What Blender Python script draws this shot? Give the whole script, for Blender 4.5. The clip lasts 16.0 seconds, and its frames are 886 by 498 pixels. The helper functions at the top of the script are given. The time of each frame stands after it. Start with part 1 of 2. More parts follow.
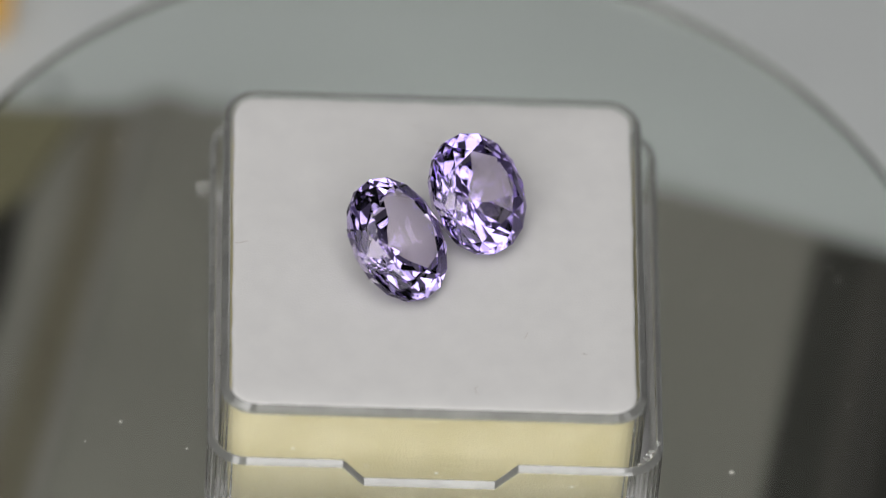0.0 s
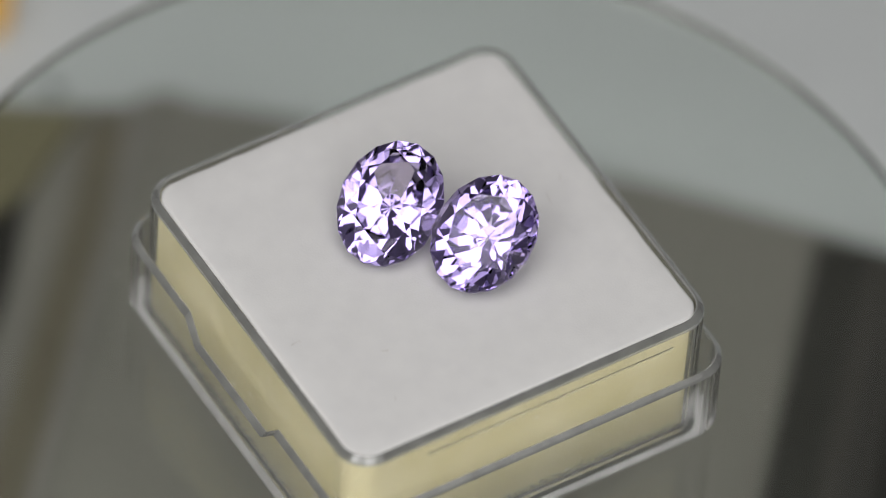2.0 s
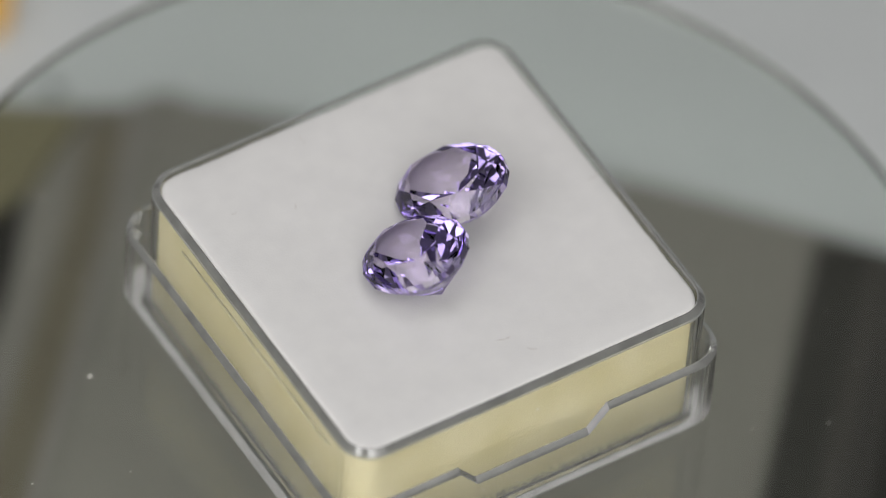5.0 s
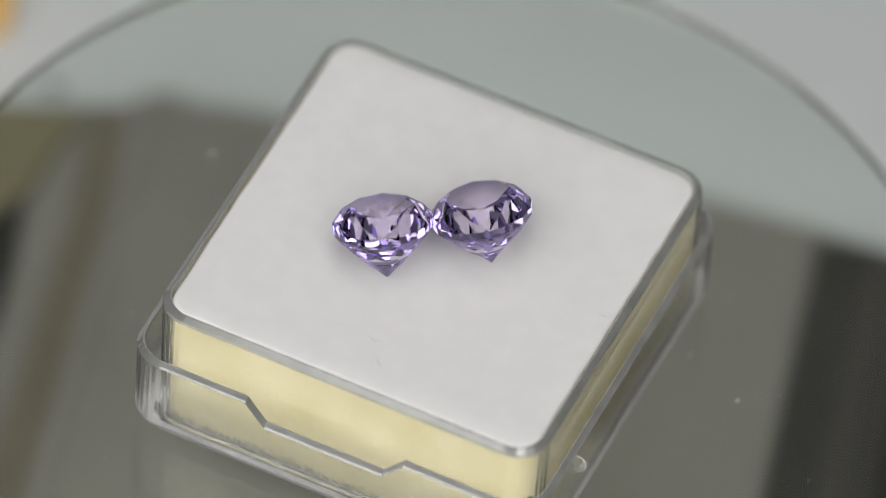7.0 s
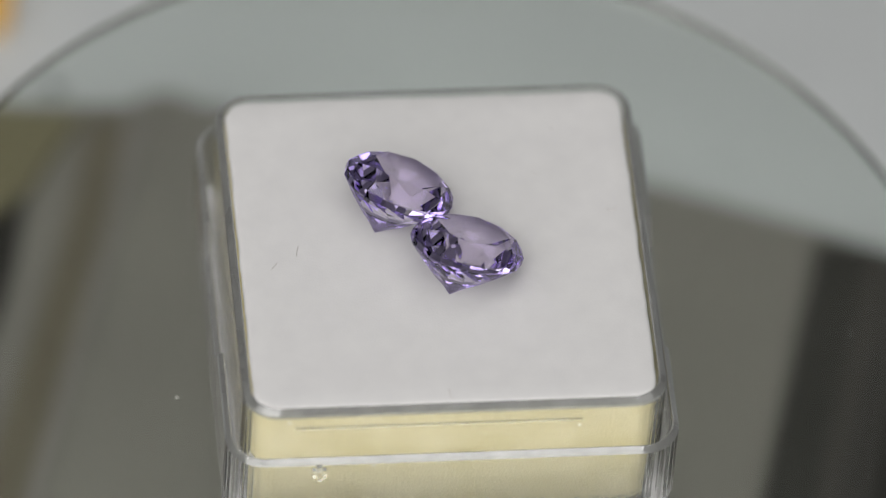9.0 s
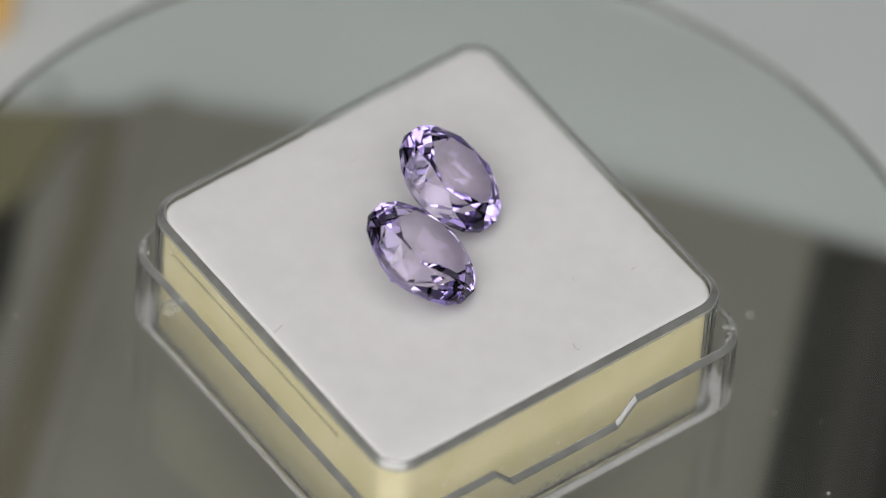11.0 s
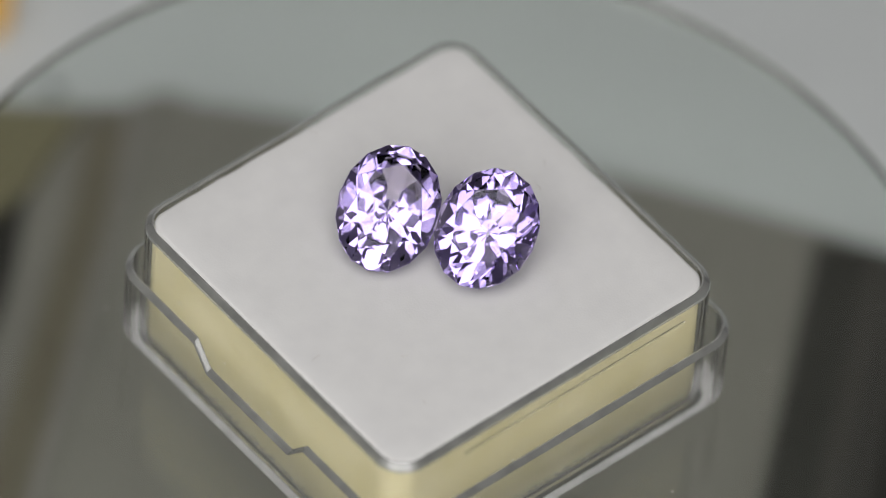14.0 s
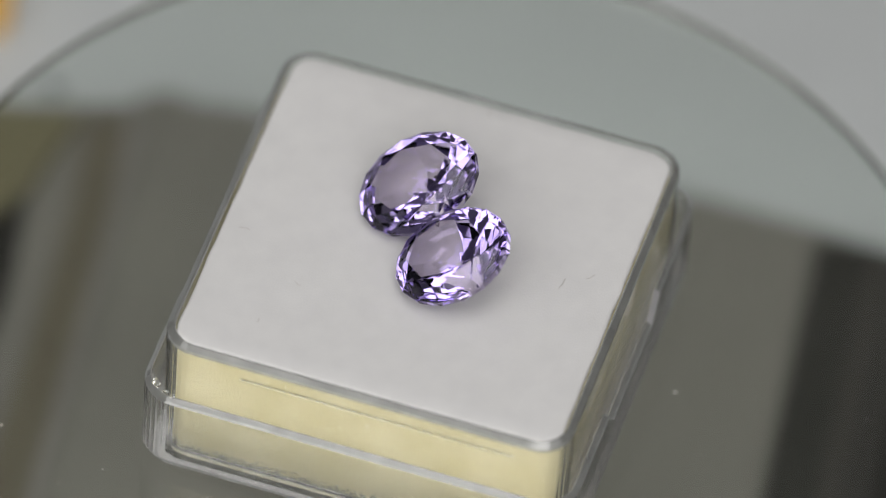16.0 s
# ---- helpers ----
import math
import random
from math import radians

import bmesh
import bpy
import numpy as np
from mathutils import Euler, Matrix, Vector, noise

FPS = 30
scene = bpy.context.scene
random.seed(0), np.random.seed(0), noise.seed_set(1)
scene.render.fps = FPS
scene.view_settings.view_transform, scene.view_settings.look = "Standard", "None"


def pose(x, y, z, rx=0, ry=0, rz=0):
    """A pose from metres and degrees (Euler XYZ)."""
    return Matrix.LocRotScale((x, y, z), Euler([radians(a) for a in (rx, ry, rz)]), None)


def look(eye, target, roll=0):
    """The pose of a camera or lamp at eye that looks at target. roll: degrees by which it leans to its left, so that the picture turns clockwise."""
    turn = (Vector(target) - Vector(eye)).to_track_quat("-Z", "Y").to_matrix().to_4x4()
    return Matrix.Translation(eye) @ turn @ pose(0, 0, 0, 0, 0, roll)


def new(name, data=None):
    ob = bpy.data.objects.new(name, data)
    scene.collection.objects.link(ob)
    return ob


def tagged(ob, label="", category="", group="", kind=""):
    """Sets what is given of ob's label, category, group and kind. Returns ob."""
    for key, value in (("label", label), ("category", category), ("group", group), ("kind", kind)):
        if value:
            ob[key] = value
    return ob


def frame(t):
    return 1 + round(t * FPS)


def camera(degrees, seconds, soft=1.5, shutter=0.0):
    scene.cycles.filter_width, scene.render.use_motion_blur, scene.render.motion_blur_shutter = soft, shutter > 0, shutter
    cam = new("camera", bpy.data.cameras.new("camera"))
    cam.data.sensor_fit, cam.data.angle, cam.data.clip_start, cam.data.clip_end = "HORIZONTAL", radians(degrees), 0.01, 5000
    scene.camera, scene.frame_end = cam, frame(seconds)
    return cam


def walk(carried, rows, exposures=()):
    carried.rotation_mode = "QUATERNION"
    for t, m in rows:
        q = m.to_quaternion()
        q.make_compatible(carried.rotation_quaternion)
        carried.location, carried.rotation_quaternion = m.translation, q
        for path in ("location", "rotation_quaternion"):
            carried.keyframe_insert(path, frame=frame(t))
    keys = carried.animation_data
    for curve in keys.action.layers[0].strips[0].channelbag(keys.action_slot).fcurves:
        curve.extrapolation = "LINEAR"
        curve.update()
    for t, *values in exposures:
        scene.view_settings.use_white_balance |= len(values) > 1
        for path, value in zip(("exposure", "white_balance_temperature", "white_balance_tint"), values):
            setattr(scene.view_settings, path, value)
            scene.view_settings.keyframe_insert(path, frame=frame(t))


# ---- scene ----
U = 0.0172            # half the side of the foam pad, in metres
DISC = -0.85 * U      # top of the glass disc; z = 0 is the top of the foam
TABLE = -3.45 * U     # table top

# ---- camera ----
cam = camera(4.665, 16.0, soft=0.95)
EYE, AIM = Vector((0.0, -35.204, 41.4034)) * U, Vector((0.0526, -0.001, 0.0)) * U
cam.data.dof.use_dof = True
cam.data.dof.focus_distance = (EYE - AIM).length - 0.003
cam.data.dof.aperture_fstop = 12.0
walk(cam, [(0.0, look(EYE, AIM, 4.728)), (16.0, look(EYE, AIM, 4.728))],
     exposures=[(0.0, 0.0), (1.5, 0.03), (3.4, 0.0), (4.0, 0.25), (4.3, 0.25), (5.2, 0.1), (6.3, 0.02), (6.5, 0.06), (7.0, 0.27), (7.5, 0.35), (8.0, 0.29), (8.5, 0.18),
                (9.0, 0.12), (11.5, 0.15), (12.5, 0.0), (14.5, 0.05), (16.0, 0.05)])

# ---- light ----
world = bpy.data.worlds.new("world")
scene.world = world
world.use_nodes = True
world.node_tree.nodes["Background"].inputs[0].default_value = (0.9, 0.95, 1.0, 1)
world.node_tree.nodes["Background"].inputs[1].default_value = 0.12


def lamp_panel(eye, aim, sx, sy, watts, colour):
    data = bpy.data.lights.new("lamp_panel", "AREA")
    data.shape, data.size, data.size_y, data.energy, data.color = "RECTANGLE", sx, sy, watts, colour
    ob = new("lamp_panel", data)
    ob.matrix_world = look(eye, aim)
    return ob


# lamp panels 1.3 m from the box, one bank round the camera: azimuth from the camera's side, elevation, side, watts
# the last two, weaker, are unseen fill lamps added to soften the gems' shadows
for azimuth, elevation, side, watts in ((-26, 25, 0.58, 2.0), (10, 25, 0.58, 2.0), (-29, 53, 0.61, 3.2), (15, 53, 0.61, 3.2), (-5, 81, 0.61, 2.9),
                                        (-66, 46, 0.50, 1.1), (54, 44, 0.50, 0.6)):
    a, e = radians(azimuth), radians(elevation)
    spot = Vector((1.3 * math.sin(a) * math.cos(e), -1.3 * math.cos(a) * math.cos(e), 1.3 * math.sin(e)))
    lamp_panel(spot, (0, 0, 0), side, side, watts, (1.0, 0.985, 0.967))


# ---- materials ----
def mat(name):
    m = bpy.data.materials.new(name)
    m.use_nodes = True
    return m, m.node_tree.nodes, m.node_tree.links, m.node_tree.nodes["Principled BSDF"]


def surface(name, c1, c2, scale, rough=0.6, bump=0.0, bump_scale=None, detail=6.0, metallic=0.0, stretch=(1, 1, 1), spec=0.5):
    """Two-tone noise colour with relief, in object space."""
    m, n, l, b = mat(name)
    tc, mp = n.new("ShaderNodeTexCoord"), n.new("ShaderNodeMapping")
    mp.inputs["Scale"].default_value = stretch
    l.new(tc.outputs["Object"], mp.inputs[0])
    a = n.new("ShaderNodeTexNoise")
    a.inputs["Scale"].default_value, a.inputs["Detail"].default_value = scale, detail
    l.new(mp.outputs[0], a.inputs["Vector"])
    r = n.new("ShaderNodeValToRGB")
    r.color_ramp.elements[0].position, r.color_ramp.elements[1].position = 0.32, 0.68
    r.color_ramp.elements[0].color, r.color_ramp.elements[1].color = (*c1, 1), (*c2, 1)
    l.new(a.outputs["Fac"], r.inputs[0])
    l.new(r.outputs[0], b.inputs["Base Color"])
    b.inputs["Roughness"].default_value, b.inputs["Metallic"].default_value = rough, metallic
    b.inputs["Specular IOR Level"].default_value = spec
    if bump:
        f, k = n.new("ShaderNodeTexNoise"), n.new("ShaderNodeBump")
        f.inputs["Scale"].default_value, f.inputs["Detail"].default_value = bump_scale or scale * 6, 4.0
        l.new(mp.outputs[0], f.inputs["Vector"])
        k.inputs["Strength"].default_value, k.inputs["Distance"].default_value = bump, 0.0004
        l.new(f.outputs["Fac"], k.inputs["Height"])
        l.new(k.outputs[0], b.inputs["Normal"])
    return m


def clear(name, colour, ior, rough=0.0, bump=0.0, bump_scale=300.0, clarity=1.0, worn=None):
    m, n, l, b = mat(name)
    if worn:
        tc, f, r = n.new("ShaderNodeTexCoord"), n.new("ShaderNodeTexNoise"), n.new("ShaderNodeValToRGB")
        f.inputs["Scale"].default_value, f.inputs["Detail"].default_value = 420, 6.0
        r.color_ramp.elements[0].position, r.color_ramp.elements[1].position = 0.34, 0.74
        r.color_ramp.elements[0].color, r.color_ramp.elements[1].color = (*colour, 1), (*worn, 1)
        l.new(tc.outputs["Object"], f.inputs["Vector"])
        l.new(f.outputs["Fac"], r.inputs[0])
        l.new(r.outputs[0], b.inputs["Base Color"])
    b.inputs["Base Color"].default_value = (*colour, 1)
    b.inputs["Transmission Weight"].default_value = clarity
    b.inputs["IOR"].default_value, b.inputs["Roughness"].default_value = ior, rough
    if bump:
        tc, f, k = n.new("ShaderNodeTexCoord"), n.new("ShaderNodeTexNoise"), n.new("ShaderNodeBump")
        f.inputs["Scale"].default_value = bump_scale
        l.new(tc.outputs["Object"], f.inputs["Vector"])
        k.inputs["Strength"].default_value, k.inputs["Distance"].default_value = bump, 0.0002
        l.new(f.outputs["Fac"], k.inputs["Height"])
        l.new(k.outputs[0], b.inputs["Normal"])
    return m


FOAM_WHITE = surface("white_foam", (0.735, 0.727, 0.725), (0.77, 0.762, 0.757), 400, 0.95, 0.07, 5000, spec=0.1)
FOAM_YELLOW = surface("yellowed_foam", (0.63, 0.565, 0.325), (0.73, 0.665, 0.43), 180, 0.95, 0.3, 4000, spec=0.1)


def foam_side_marks(m):
    """Dark pitted grime along the foot of the foam and sparse pale specks."""
    n, l = m.node_tree.nodes, m.node_tree.links
    b = n["Principled BSDF"]
    colour = b.inputs["Base Color"].links[0].from_socket
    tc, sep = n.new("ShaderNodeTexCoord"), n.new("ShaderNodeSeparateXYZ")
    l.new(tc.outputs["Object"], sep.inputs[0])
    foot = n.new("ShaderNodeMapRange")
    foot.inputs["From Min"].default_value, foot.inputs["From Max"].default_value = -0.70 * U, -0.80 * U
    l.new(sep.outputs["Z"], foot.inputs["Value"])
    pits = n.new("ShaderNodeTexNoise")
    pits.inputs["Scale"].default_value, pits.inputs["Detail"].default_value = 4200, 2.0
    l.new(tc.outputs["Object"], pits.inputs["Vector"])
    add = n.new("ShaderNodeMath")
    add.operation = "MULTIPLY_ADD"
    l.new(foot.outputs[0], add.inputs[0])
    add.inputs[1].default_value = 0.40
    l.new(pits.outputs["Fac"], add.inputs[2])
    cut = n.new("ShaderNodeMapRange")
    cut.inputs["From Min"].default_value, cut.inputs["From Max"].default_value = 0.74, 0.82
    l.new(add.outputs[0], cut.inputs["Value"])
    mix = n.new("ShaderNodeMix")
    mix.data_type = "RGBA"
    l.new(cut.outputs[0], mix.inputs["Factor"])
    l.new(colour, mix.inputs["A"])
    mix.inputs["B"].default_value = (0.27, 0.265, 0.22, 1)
    cells = n.new("ShaderNodeTexVoronoi")
    cells.inputs["Scale"].default_value = 260
    l.new(tc.outputs["Object"], cells.inputs["Vector"])
    dot = n.new("ShaderNodeMapRange")
    dot.inputs["From Min"].default_value, dot.inputs["From Max"].default_value = 0.06, 0.03
    l.new(cells.outputs["Distance"], dot.inputs["Value"])
    mix2 = n.new("ShaderNodeMix")
    mix2.data_type = "RGBA"
    l.new(dot.outputs[0], mix2.inputs["Factor"])
    l.new(mix.outputs["Result"], mix2.inputs["A"])
    mix2.inputs["B"].default_value = (0.9, 0.88, 0.78, 1)
    l.new(mix2.outputs["Result"], b.inputs["Base Color"])


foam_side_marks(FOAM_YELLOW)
PLASTIC = clear("clear_plastic", (0.985, 0.99, 0.98), 1.32, 0.0, 0.03, 260, 0.985)
WORN_PLASTIC = clear("worn_plastic", (0.985, 0.99, 0.98), 1.35, 0.0, 0.05, 300, 0.985)
RIM_PLASTIC = clear("satin_rim_plastic", (0.36, 0.365, 0.345), 1.49, 0.1, 0.08, 700, 0.5, (0.52, 0.525, 0.50))
for socket, value in (("Specular IOR Level", 1.0), ("Coat Weight", 1.0), ("Coat IOR", 1.95), ("Coat Roughness", 0.06)):
    RIM_PLASTIC.node_tree.nodes["Principled BSDF"].inputs[socket].default_value = value
FOOT_AND_GLINT_PLASTIC = clear("pale_foot_and_glint_plastic", (0.62, 0.61, 0.62), 1.49, 0.15, 0.2, 500, 0.55, (0.8, 0.79, 0.8))
GLASS = clear("disc_glass", (0.87, 0.915, 0.88), 1.5)


def faceted_glass(name, through_colour, inner_colour, ior):
    """Pale where light passes straight through, deeper at every inner reflection, so that long inner paths grow violet."""
    m, n, l, b = mat(name)
    n.remove(b)
    fresnel, passing, gloss, mix = n.new("ShaderNodeFresnel"), n.new("ShaderNodeBsdfRefraction"), n.new("ShaderNodeBsdfGlossy"), n.new("ShaderNodeMixShader")
    fresnel.inputs["IOR"].default_value = passing.inputs["IOR"].default_value = ior
    passing.inputs["Color"].default_value, passing.inputs["Roughness"].default_value = (*through_colour, 1), 0.0
    gloss.inputs["Color"].default_value, gloss.inputs["Roughness"].default_value = (*inner_colour, 1), 0.0
    l.new(fresnel.outputs[0], mix.inputs[0])
    l.new(passing.outputs[0], mix.inputs[1])
    l.new(gloss.outputs[0], mix.inputs[2])
    l.new(mix.outputs[0], n["Material Output"].inputs["Surface"])
    return m


DISC_RIM = clear("disc_rim_glass", (0.72, 0.735, 0.71), 1.5, 0.25, 0.0, 300, 0.7)
GEM_A = faceted_glass("violet_gem", (0.978, 0.952, 1.0), (0.80, 0.735, 1.0), 1.715)
GEM_B = faceted_glass("lilac_gem", (0.974, 0.946, 1.0), (0.785, 0.715, 1.0), 1.75)
TABLE_WHITE = surface("white_table", (0.525, 0.547, 0.55), (0.59, 0.613, 0.616), 25, 0.5, 0.1, 600)
BOARD_GREY = surface("grey_board", (0.182, 0.170, 0.150), (0.209, 0.195, 0.172), 40, 0.6, 0.1, 500)
BOARD_OLIVE = surface("olive_strip", (0.168, 0.150, 0.085), (0.195, 0.174, 0.102), 60, 0.6, 0.1, 500)
BOARD_BROWN = surface("brown_strip", (0.130, 0.112, 0.078), (0.152, 0.132, 0.093), 60, 0.6, 0.1, 500)
BOARD_DARK = surface("dark_strip", (0.027, 0.025, 0.020), (0.035, 0.032, 0.027), 60, 0.6, 0.1, 500)
BOARD_TAUPE = surface("taupe_strip", (0.058, 0.051, 0.044), (0.070, 0.062, 0.054), 60, 0.6, 0.1, 500)
BOARD_MEDIUM = surface("dark_grey_strip", (0.036, 0.032, 0.028), (0.045, 0.040, 0.035), 60, 0.6, 0.1, 500)
BOARD_BLACK = surface("black_strip", (0.013, 0.011, 0.008), (0.019, 0.016, 0.012), 60, 0.6, 0.1, 500)
BOARD_LIGHT = surface("pale_strip", (0.23, 0.212, 0.197), (0.26, 0.24, 0.224), 60, 0.6, 0.1, 500)
ORANGE = surface("orange_card", (0.75, 0.42, 0.06), (0.85, 0.52, 0.12), 60, 0.6, 0.1, 500)
WALL_PAINT = surface("wall_paint", (0.50, 0.50, 0.51), (0.55, 0.55, 0.56), 3, 0.8, 0.1, 80)
DUST = surface("dust", (0.7, 0.68, 0.62), (0.85, 0.84, 0.8), 900, 0.9)
LINT = surface("lint_fibre", (0.56, 0.53, 0.51), (0.64, 0.61, 0.59), 900, 0.9)
METAL = surface("post_metal", (0.3, 0.3, 0.3), (0.4, 0.4, 0.4), 200, 0.4, metallic=0.8)


# ---- mesh helpers ----
def mesh_of(name, bm, *mats):
    bmesh.ops.recalc_face_normals(bm, faces=bm.faces[:])
    me = bpy.data.meshes.new(name)
    bm.to_mesh(me)
    bm.free()
    for m in mats:
        me.materials.append(m)
    return me


def part(name, bm, material, parent=None, label=""):
    mats = material if isinstance(material, (list, tuple)) else [material]
    ob = new(name, mesh_of(name, bm, *mats))
    if parent:
        ob.parent = parent
    if label:
        ob["label"] = label
    return ob


def ring(h, r, n=8, hy=None):
    """Points of a rounded square of half side h and corner radius r, counter-clockwise."""
    hy = hy or h
    out = []
    for k, (sx, sy) in enumerate(((1, 1), (-1, 1), (-1, -1), (1, -1))):
        for i in range(n + 1):
            a = (k + i / n) * math.pi / 2
            out.append((sx * (h - r) + r * math.cos(a), sy * (hy - r) + r * math.sin(a)))
    return out


def loft(bm, rings, closed=True, cap_first=False, cap_last=False):
    """Skin between equal-length point rings; closed: the last ring joins the first."""
    vs = [[bm.verts.new(p) for p in rr] for rr in rings]
    n = len(vs[0])
    pairs = list(zip(vs, vs[1:])) + ([(vs[-1], vs[0])] if closed else [])
    for a, b in pairs:
        for i in range(n):
            bm.faces.new((a[i], a[(i + 1) % n], b[(i + 1) % n], b[i]))
    if cap_first:
        bm.faces.new(vs[0][::-1])
    if cap_last:
        bm.faces.new(vs[-1])
    return vs


def box_bm(x0, x1, y0, y1, z0, z1, bevel=0.0):
    bm = bmesh.new()
    bmesh.ops.create_cube(bm, size=1)
    for v in bm.verts:
        v.co = ((x0 + x1) / 2 + v.co.x * (x1 - x0), (y0 + y1) / 2 + v.co.y * (y1 - y0), (z0 + z1) / 2 + v.co.z * (z1 - z0))
    if bevel:
        bmesh.ops.bevel(bm, geom=bm.edges[:], offset=bevel, segments=2, affect="EDGES")
    return bm


# ---- room and table ----
def slab(name, x0, x1, y0, y1, z0, z1, material, label="", category="", bevel=0.0, kind="structure"):
    return tagged(part(name, box_bm(x0, x1, y0, y1, z0, z1, bevel), material), label, category, kind=kind)


slab("tabletop", -0.7, 0.7, -0.5, 0.9, TABLE - 0.03, TABLE, TABLE_WHITE, "white matt tabletop under the glass turntable", "table", 0.004)
# unseen room shell, added for bounce light; its tone sets the gems' dark facets
FLOOR = TABLE - 0.75
slab("floor", -2.1, 2.1, -2.1, 2.1, FLOOR - 0.05, FLOOR, WALL_PAINT, "plain grey floor of the added unseen room", "floor")
slab("wall_north", -2.0, 2.0, 2.0, 2.1, FLOOR, FLOOR + 2.6, WALL_PAINT, "plain pale wall of the added unseen room", "wall")
slab("wall_south", -2.0, 2.0, -2.1, -2.0, FLOOR, FLOOR + 2.6, WALL_PAINT, "plain pale wall of the added unseen room", "wall")
slab("wall_east", 2.0, 2.1, -2.1, 2.1, FLOOR, FLOOR + 2.6, WALL_PAINT, "plain pale wall of the added unseen room", "wall")
slab("wall_west", -2.1, -2.0, -2.1, 2.1, FLOOR, FLOOR + 2.6, WALL_PAINT, "plain pale wall of the added unseen room", "wall")
slab("ceiling", -2.1, 2.1, -2.1, 2.1, FLOOR + 2.6, FLOOR + 2.65, WALL_PAINT, "plain pale ceiling of the added unseen room", "ceiling")


def prism(outline, z0, z1, bevel=0.0):
    """An upright prism on an outline in units of U."""
    bm = bmesh.new()
    lo = [bm.verts.new((x * U, y * U, z0)) for x, y in outline]
    hi = [bm.verts.new((x * U, y * U, z1)) for x, y in outline]
    n = len(lo)
    bm.faces.new(lo[::-1])
    bm.faces.new(hi)
    for i in range(n):
        bm.faces.new((lo[i], lo[(i + 1) % n], hi[(i + 1) % n], hi[i]))
    if bevel:
        bmesh.ops.bevel(bm, geom=bm.edges[:], offset=bevel, segments=2, affect="EDGES")
    return bm


def striped_board():
    base = new("striped_board")
    tagged(base, "grey-brown board with dark slanting strips lying under the glass disc", "board")
    z = TABLE
    part("panel", prism([(-6, -4), (6, -4), (6, 2.2), (2.45, 3.03), (2.05, 3.155), (1.2, 3.365), (0.2, 3.54), (-1.18, 3.68), (-1.37, 3.683), (-1.45, 3.752), (-1.61, 3.731), (-1.7, 3.64), (-2.4, 3.555), (-6, 3.4)],
                        z, z + 0.002), BOARD_GREY, base)
    for material, label, outline in (
            (BOARD_OLIVE, "olive strip", [(-2.60, 3.514), (-1.945, 3.495), (-2.05, 3.29), (-2.20, 2.92), (-2.51, 2.55)]),
            (BOARD_BLACK, "black strip", [(-2.21, 2.89), (-2.243, 2.335), (-2.39, 1.295), (-2.7, 1.3), (-2.52, 2.50)]),
            (BOARD_BROWN, "brown strip", [(-1.90, 3.48), (-1.711, 3.499), (-1.755, 2.79), (-2.08, 0.48), (-2.315, 0.455), (-1.945, 2.83)]),
            (BOARD_LIGHT, "thin pale strip", [(-1.706, 3.5), (-1.617, 3.51), (-1.70, 2.79), (-2.02, 0.48), (-2.072, 0.48), (-1.748, 2.79)]),
            (BOARD_DARK, "dark strip", [(2.07, 3.003), (1.805, 0.888), (2.10, 0.917), (2.371, 2.987)]),
            (BOARD_TAUPE, "thin taupe strip", [(2.377, 2.988), (2.106, 0.919), (2.195, 0.927), (2.442, 2.974)]),
            (BOARD_MEDIUM, "dark grey strip", [(2.451, 2.975), (2.204, 0.928), (2.375, 0.945), (2.60, 2.93)]),
            (BOARD_BLACK, "black strip", [(2.609, 2.93), (2.384, 0.946), (2.7, 0.97), (2.9, 2.85)])):
        part("strip", prism(outline, z + 0.002, z + 0.0032), material, base, label)
    return base


striped_board()
tagged(part("orange_card", box_bm(-2.9 * U, -2.42 * U, 4.15 * U, 4.9 * U, TABLE, TABLE + 0.004, 0.0008), ORANGE), "small orange-yellow card lying on the white table", "card")


def table_speck():
    ob = part("crumb", shard_bm(3, 0.045), BOARD_DARK)
    ob.location = (-2.132 * U, 3.80 * U, TABLE + 0.018 * U)
    return tagged(ob, "small brown crumb on the white table", "crumb")


def shard_bm(seed, size):
    rnd = random.Random(seed)
    bm = bmesh.new()
    bmesh.ops.create_icosphere(bm, subdivisions=2, radius=size * U)
    for v in bm.verts:
        v.co *= rnd.uniform(0.8, 1.1)
        v.co.z *= 0.5
    return bm


table_speck()


def turntable_post(a):
    """Short post with a flat cap that carries the disc's rim."""
    base = new("turntable_post")
    tagged(base, "short metal post carrying the rim of the glass disc", "post", "posts under the disc")
    bm = bmesh.new()
    bmesh.ops.create_cone(bm, cap_ends=True, segments=20, radius1=0.003, radius2=0.003, depth=DISC - 0.0018 - TABLE - 0.003)
    bmesh.ops.translate(bm, verts=bm.verts, vec=(0, 0, (DISC - 0.0018 - TABLE + 0.003) / 2))
    part("stem", bm, METAL, base)
    bm = bmesh.new()
    bmesh.ops.create_cone(bm, cap_ends=True, segments=24, radius1=0.007, radius2=0.006, depth=0.003)
    bmesh.ops.translate(bm, verts=bm.verts, vec=(0, 0, 0.0015))
    part("foot", bm, METAL, base)
    base.matrix_basis = pose(2.62 * U * math.cos(a), 2.62 * U * math.sin(a), TABLE)
    return base


for a in (2.0, 178.0, 270.0):
    turntable_post(radians(a))


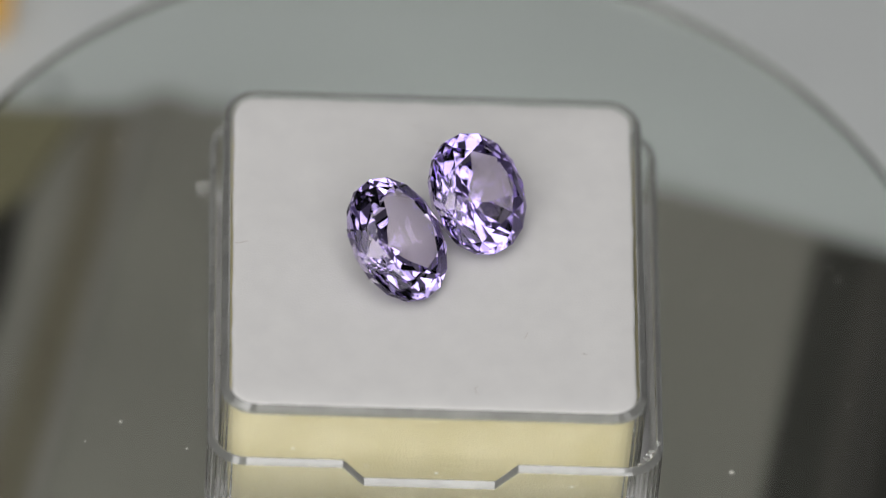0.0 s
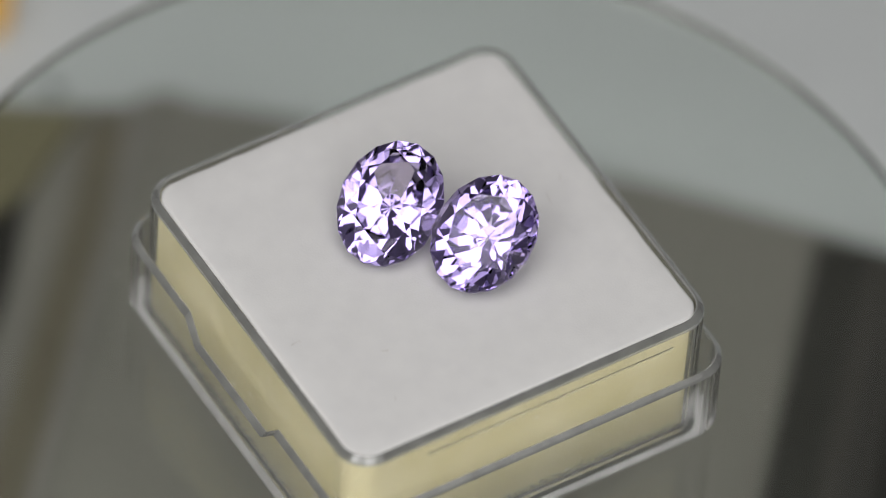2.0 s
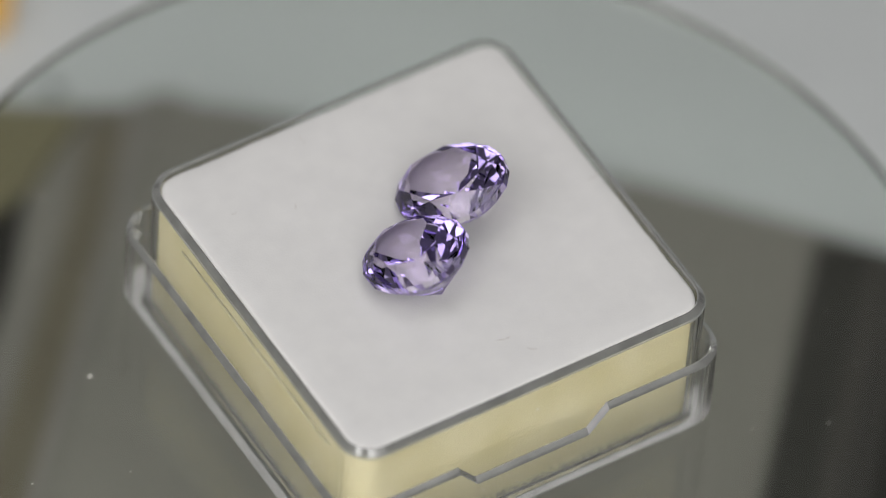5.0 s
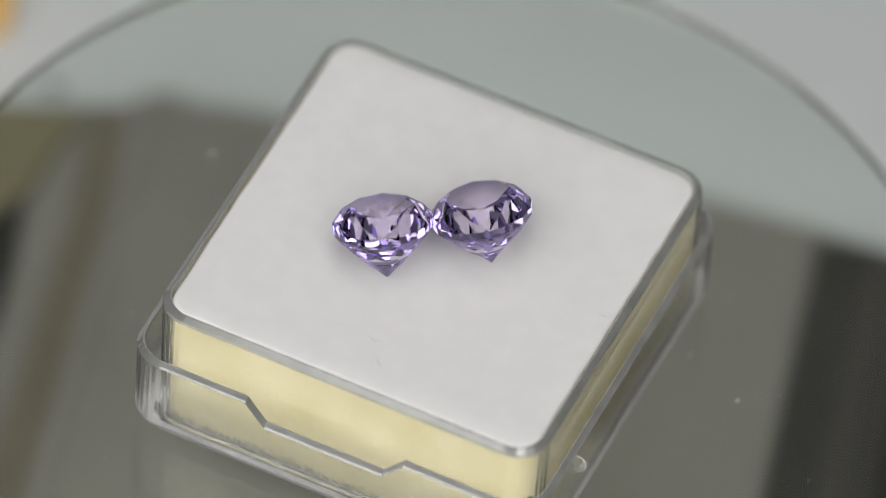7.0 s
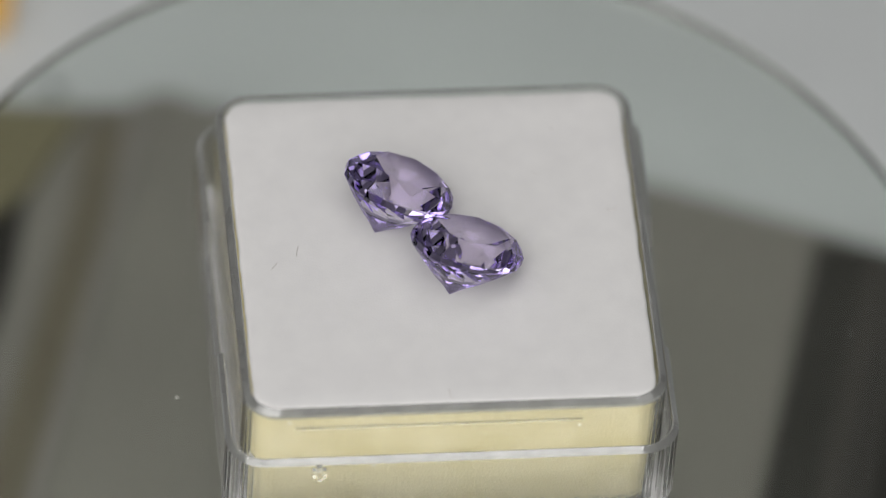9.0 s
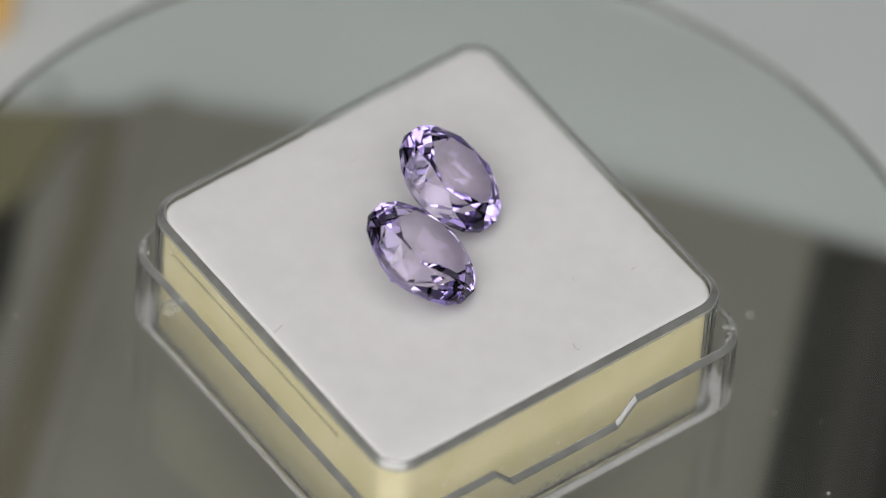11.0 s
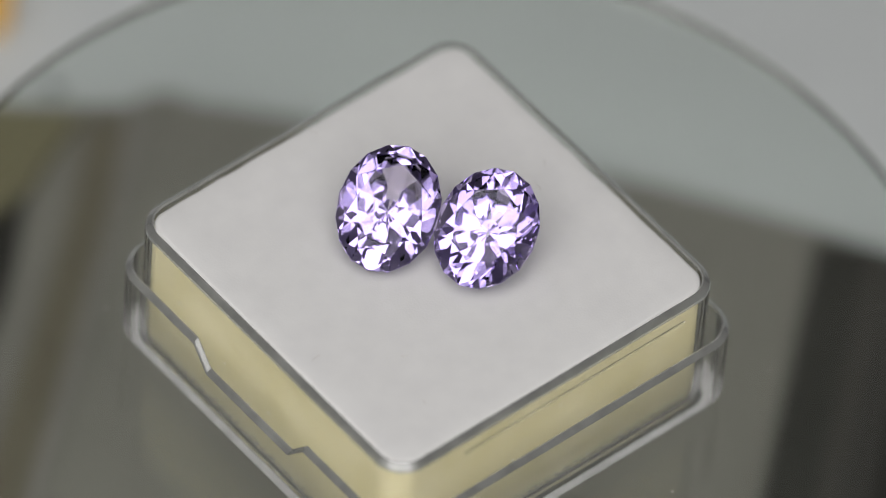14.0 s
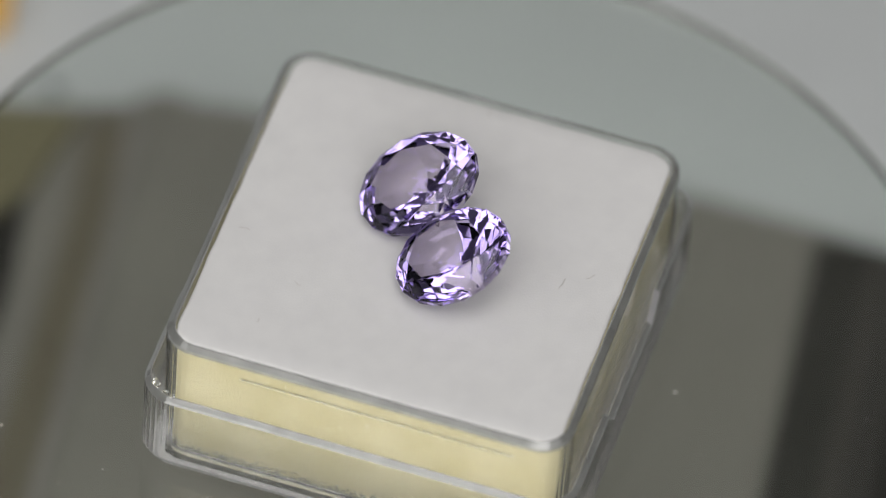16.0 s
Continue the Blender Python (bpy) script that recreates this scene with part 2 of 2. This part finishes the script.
# ---- turntable disc ----
def disc_thing():
    bm = bmesh.new()
    prof = [(0.0, -0.0018), (2.722, -0.0018), (2.73, -0.0016), (2.73, -0.0002), (2.723, 0.0), (0.0, 0.0)]
    n = 160
    rings = []
    for r, z in prof[1:5]:
        rings.append([(r * U * math.cos(2 * math.pi * i / n), r * U * math.sin(2 * math.pi * i / n), z) for i in range(n)])
    loft(bm, rings, closed=False, cap_first=True, cap_last=True)
    base = new("turntable_disc")
    plate = part("plate", bm, GLASS, base)
    bm = bmesh.new()
    rings = [[(r * U * math.cos(2 * math.pi * i / n), r * U * math.sin(2 * math.pi * i / n), z) for i in range(n)]
             for r, z in ((2.732, -0.0014), (2.732, -0.0004), (2.740, -0.0006), (2.740, -0.0012))]
    loft(bm, rings)
    band = part("rim", bm, DISC_RIM, base, "ground grey glass rim")
    plate.visible_shadow = band.visible_shadow = False
    return tagged(base, "clear round glass turntable disc with ground rim, turning", "turntable")


# ---- clear box with foam ----
def tray_ring(h, r, z):
    return [(x * U, y * U, z * U) for x, y in ring(h, r)]


def notch_centre(y):
    return 0.025 if y > 0 else -0.025


def rim_height(x, y):
    """Top of the outer tray's wall, with the dipped thumb notch on two opposite sides."""
    if abs(y) < 1.0:
        return -0.302
    return -0.302 - 0.135 * min(1.0, max(0.0, (0.435 - abs(x - notch_centre(y))) / 0.11))


def dense_ring(h, r):
    """A rounded square with extra points along the notch."""
    pts = ring(h, r)
    out = []
    for i, p in enumerate(pts):
        q = pts[(i + 1) % len(pts)]
        out.append(p)
        if abs(p[1] - q[1]) < 1e-6 and abs(p[0] - q[0]) > 0.5:
            s = 1 if q[0] > p[0] else -1
            out += [(s * x + notch_centre(p[1]), p[1]) for x in (-0.435, -0.325, 0.325, 0.435)]
    return out


def shell_part(name, rings, rim_rows, foot_rows, material, base, caps):
    """A lofted plastic shell whose rim faces carry the satin finish, and its rounded foot a paler one, which also
    paints a glint on one notch slope.
    """
    bm = bmesh.new()
    vs = loft(bm, rings, closed=not caps, cap_first=caps, cap_last=caps)
    rim, foot = {v for k in rim_rows for v in vs[k]}, {v for k in foot_rows for v in vs[k]}
    for f in bm.faces:
        f.material_index = 1 if all(v in rim for v in f.verts) else 2 if len(f.verts) == 4 and all(v in foot for v in f.verts) else 0
        spread = [v.co.z for v in f.verts]
        middle = f.calc_center_median()
        if f.material_index == 1 and max(spread) - min(spread) > 0.1 * U and middle.x < 0 < middle.y:
            f.material_index = 2  # pale colour painted in for the light this notch slope catches
    ob = part(name, bm, [material, RIM_PLASTIC, FOOT_AND_GLINT_PLASTIC], base)
    ob.visible_shadow = False
    return ob


def shard(seed, size):
    """A small broken splinter of plastic."""
    rnd = random.Random(seed)
    bm = bmesh.new()
    bmesh.ops.create_icosphere(bm, subdivisions=1, radius=size * U)
    for v in bm.verts:
        v.co = Vector((v.co.x * rnd.uniform(0.5, 1.5), v.co.y * rnd.uniform(0.3, 1.0), v.co.z * rnd.uniform(0.3, 1.3)))
    return bm


def gem_box():
    base = new("gem_box")
    tagged(base, "clear square plastic gem box with worn chipped rim, on the turntable", "box")
    ho, hi, ro, ri = 1.133, 1.098, 0.19, 0.165

    def row(h, r, z):
        return [(x * U, y * U, (rim_height(x, y) + z if z > -0.1 else z) * U) for x, y in dense_ring(h, r)]

    tray = shell_part("outer_tray", [row(ho - 0.10, ro - 0.07, -0.85), row(ho - 0.055, ro - 0.04, -0.838), row(ho - 0.018, ro - 0.01, -0.808), row(ho, ro, -0.765), row(ho, ro, -0.026),
                                     row(ho - 0.008, ro, -0.014), row(hi + 0.008, ri, 0.004), row(hi + 0.002, ri, 0.002), row(hi, ri, -0.012), row(hi, ri, -0.805)],
                      (4, 5, 6, 7, 8), (0, 1, 2, 3), PLASTIC, base, True)
    tray.location = (0.022 * U, 0, 0)
    shell_part("inner_sleeve", [tray_ring(1.05, 0.17, -0.80), tray_ring(1.056, 0.17, -0.022), tray_ring(1.052, 0.168, -0.008), tray_ring(1.026, 0.15, 0.018), tray_ring(1.020, 0.145, 0.016),
                                tray_ring(1.015, 0.14, 0.006), tray_ring(1.012, 0.135, -0.80)], (1, 2, 3, 4, 5), (), WORN_PLASTIC, base, False)
    # small clear tab left on one side of the tray
    tab = part("tab", box_bm(-1.20 * U, -1.12 * U, 0.645 * U, 0.715 * U, -0.395 * U, -0.315 * U, 0.02 * U), PLASTIC, tray)
    tab.visible_shadow = False
    # moulded line low under the rim on two sides
    for side in (-1, 1):
        part("mould_line", box_bm(side * 1.0545 * U, side * 1.061 * U, -0.62 * U, 0.80 * U, -0.106 * U, -0.095 * U), PLASTIC, base).visible_shadow = False
    # splinters on the chipped corners of the tray
    for k, (x, y, z, size) in enumerate(((1.052, -1.045, -0.285, 0.022), (1.085, -0.99, -0.32, 0.026), (1.01, -1.075, -0.30, 0.016), (1.105, -0.95, -0.29, 0.014),
                                         (-1.045, 1.07, -0.30, 0.018), (-1.08, 1.02, -0.31, 0.022))):
        ob = part("splinter", shard(k, 1.3 * size), PLASTIC, tray)
        ob.location, ob.rotation_euler = (x * U, y * U, z * U), (k, 2.0 * k, 0.7 * k)
        ob.visible_shadow = False
    return base


def foam_pad():
    bm = bmesh.new()
    pts = []
    base_ring = ring(0.996, 0.11)
    for i, p in enumerate(base_ring):
        q = base_ring[(i + 1) % len(base_ring)]
        n = 40 if math.hypot(q[0] - p[0], q[1] - p[1]) > 0.5 else 1
        pts += [(p[0] + (q[0] - p[0]) * j / n, p[1] + (q[1] - p[1]) * j / n) for j in range(n)]

    def wobble(x, y, amount):
        k = 1 + amount * noise.noise((x * 9, y * 9, 1.7)) + amount * 0.6 * noise.noise((x * 31, y * 31, 4.1))
        return x * k, y * k

    rows = []
    for f, z, w in ((0.997, -0.805, 0.0), (1.006, -0.30, 0.001), (1.006, -0.06, 0.002), (1.007, -0.014, 0.005), (1.001, -0.004, 0.006), (0.988, 0.0, 0.004)):
        rows.append([(*(c * U for c in wobble(x * f, y * f, w)), z * U) for x, y in pts])
    for f in (0.9, 0.7, 0.5, 0.3, 0.1):
        rows.append([(x * f * U, y * f * U, 0.004 * noise.noise((x * f * 3, y * f * 3, 0.3)) * U) for x, y in pts])
    base = new("foam_pad")
    bm.free()
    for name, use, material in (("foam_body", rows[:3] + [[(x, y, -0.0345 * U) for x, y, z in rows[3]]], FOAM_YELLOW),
                                ("foam_top", [[(x, y, -0.034 * U) for x, y, z in rows[2]]] + rows[3:], FOAM_WHITE)):
        bm = bmesh.new()
        loft(bm, use, closed=False, cap_first=True, cap_last=True)
        for f in bm.faces:
            f.smooth = len(f.verts) == 4
        part(name, bm, material, base, "white top layer" if name == "foam_top" else "yellowed foam body")
    return tagged(base, "white foam pad with yellowed sides inside the clear box", "foam pad")


# ---- dust and lint ----
LINT_SPOTS = ((0.0, 0.67, 0.07), (-0.17, 0.81, 0.05), (-0.91, -0.06, 0.07), (0.49, -0.55, 0.04), (0.28, -0.87, 0.06), (0.78, -0.62, 0.03))
def turntable_dust():
    rnd = random.Random(7)
    spots = [(-1.49, -0.59, 0.011), (-1.145, -0.727, 0.009), (1.588, -0.595, 0.011), (1.288, -1.769, 0.010), (-0.3, 1.25, 0.014)]
    for k in range(46):
        r, a = rnd.uniform(1.35, 2.6), rnd.uniform(0, 6.283)
        spots.append((r * math.cos(a), r * math.sin(a), rnd.uniform(0.0025, 0.006)))
    bm = bmesh.new()
    for x, y, s in spots:
        made = bmesh.ops.create_icosphere(bm, subdivisions=1, radius=s * U)["verts"]
        sx, sy = rnd.uniform(0.6, 1.5), rnd.uniform(0.5, 1.1)
        for v in made:
            v.co = Vector((v.co.x * sx + x * U, v.co.y * sy + y * U, v.co.z * 0.5 + 0.45 * s * U))
    ob = part("dust", bm, DUST)
    return tagged(ob, "pale dust specks and a plastic crumb on the glass disc", "dust", kind="stuff")


def lint(spots):
    """Short curled fibres lying on the foam."""
    rnd = random.Random(11)
    bm = bmesh.new()
    for x, y, size in spots:
        a, bend = rnd.uniform(0, 6.283), rnd.uniform(-2.6, 2.6)
        px, py, prev = x * U, y * U, None
        for k in range(9):
            d = a + bend * k / 8
            px, py = px + math.cos(d) * size * U / 8, py + math.sin(d) * size * U / 8
            z = (0.006 + 0.004 * math.sin(k)) * U
            w = 0.0015 * U
            now = [bm.verts.new((px + w * math.cos(d + o), py + w * math.sin(d + o), z + w * h)) for o, h in ((1.57, 0), (0, 1), (-1.57, 0))]
            if prev:
                for i in range(3):
                    bm.faces.new((prev[i], prev[(i + 1) % 3], now[(i + 1) % 3], now[i]))
            prev = now
    ob = part("lint", bm, LINT)
    return tagged(ob, "fine grey lint fibres on the white foam", "lint", kind="stuff")


# ---- gems ----
def gem(label, material, a, b, crown, pavilion, table, mid, low, steep):
    """An oval brilliant of half axes a and b (in U): table, stars, kites and halves above, mains and halves below; culet at the origin."""
    bm = bmesh.new()
    g = 0.018
    def v(r, deg, z):
        return bm.verts.new((a * U * r * math.cos(radians(deg)), b * U * r * math.sin(radians(deg)), (pavilion + z) * U))
    c22 = math.cos(radians(22.5))
    t = [v(table, 45 * k, crown) for k in range(8)]
    m = [v(mid, 45 * k + 22.5, g + (crown - g) * (1 - mid * c22) / (1 - table)) for k in range(8)]
    up = [v(1, 22.5 * k, g) for k in range(16)]
    dn = [v(1, 22.5 * k, -g) for k in range(16)]
    p = [v(0.76, 22.5 * k + 11.25, -g - (pavilion - g) * 0.24 * (steep + 0.138)) for k in range(16)]
    w = [v(low + (0.045 if k % 2 else -0.045), 22.5 * k, -g - (pavilion - g) * (1 - low - (0.045 if k % 2 else -0.045)) * (steep + (0.03 if k % 2 else -0.02))) for k in range(16)]
    x = [v(0.20, 22.5 * k + 11.25, -g - (pavilion - g) * 0.80 * (steep - 0.02)) for k in range(16)]
    c = v(0, 0, -pavilion)
    bm.faces.new(t)
    for k in range(8):
        n, q = (k + 1) % 8, (k - 1) % 8
        bm.faces.new((t[k], t[n], m[k]))
        bm.faces.new((t[k], m[q], up[2 * k], m[k]))
        bm.faces.new((m[k], up[2 * k], up[2 * k + 1]))
        bm.faces.new((m[k], up[2 * k + 1], up[(2 * k + 2) % 16]))
    for k in range(16):
        n = (k + 1) % 16
        bm.faces.new((up[k], up[n], dn[n], dn[k]))
        bm.faces.new((dn[k], dn[n], p[k]))
        bm.faces.new((dn[n], p[n], p[k]))
        bm.faces.new((p[k], p[n], w[n]))
        bm.faces.new((p[k], w[n], w[k]))
        bm.faces.new((w[k], w[n], x[k]))
        bm.faces.new((w[n], x[n], x[k]))
        bm.faces.new((x[k], x[n], c))
    ob = part("gemstone", bm, material)
    return tagged(ob, label, "gemstone", "pair of gems")


def tilted(x, y, z, tilt, azimuth, spin):
    return pose(x * U, y * U, z * U) @ pose(0, 0, 0, 0, 0, azimuth) @ pose(0, 0, 0, 0, tilt, 0) @ pose(0, 0, 0, 0, 0, spin)


disc = disc_thing()
box = gem_box()
foam = foam_pad()
dust = turntable_dust()
fibres = lint(LINT_SPOTS)
gem_1 = gem("violet oval faceted gemstone leaning on the white foam", GEM_A, 0.258, 0.328, 0.095, 0.271, 0.655, 0.83, 0.335, 1.004)
gem_2 = gem("lilac oval faceted gemstone leaning on the white foam", GEM_B, 0.314, 0.254, 0.095, 0.284, 0.65, 0.86, 0.32, 1.019)


# ---- movement ----
TURN = ((0.0, 0.0), (1.5, -44.02), (3.0, -89.81), (4.2, -125.67), (6.3, -186.7), (7.0, -206.04), (8.0, -235.75),
        (9.0, -265.18), (11.3, -333.0), (12.5, -367.42), (14.0, -411.12), (16.0, -468.16))


def turned(t):
    for (t0, a0), (t1, a1) in zip(TURN, TURN[1:]):
        if t <= t1:
            return a0 + (a1 - a0) * (t - t0) / (t1 - t0)
    return TURN[-1][1]


def motions():
    times = [0.25 * k for k in range(65)]
    boxed = pose(0.0068 * U, -0.0338 * U, 0, 0, 0, 3.88)
    for ob, place in ((disc, pose(0, 0, DISC)), (box, boxed), (foam, boxed), (dust, pose(0, 0, DISC)), (fibres, pose(0, 0, 0)),
                      (gem_1, tilted(-0.298, -0.077, -0.004, 31.9, 326.18, 72.63)),
                      (gem_2, tilted(0.0966, 0.2868, -0.004, 32.3, -46.96, 164.97))):
        walk(ob, [(t, pose(0, 0, 0, 0, 0, turned(t)) @ place) for t in times])


motions()
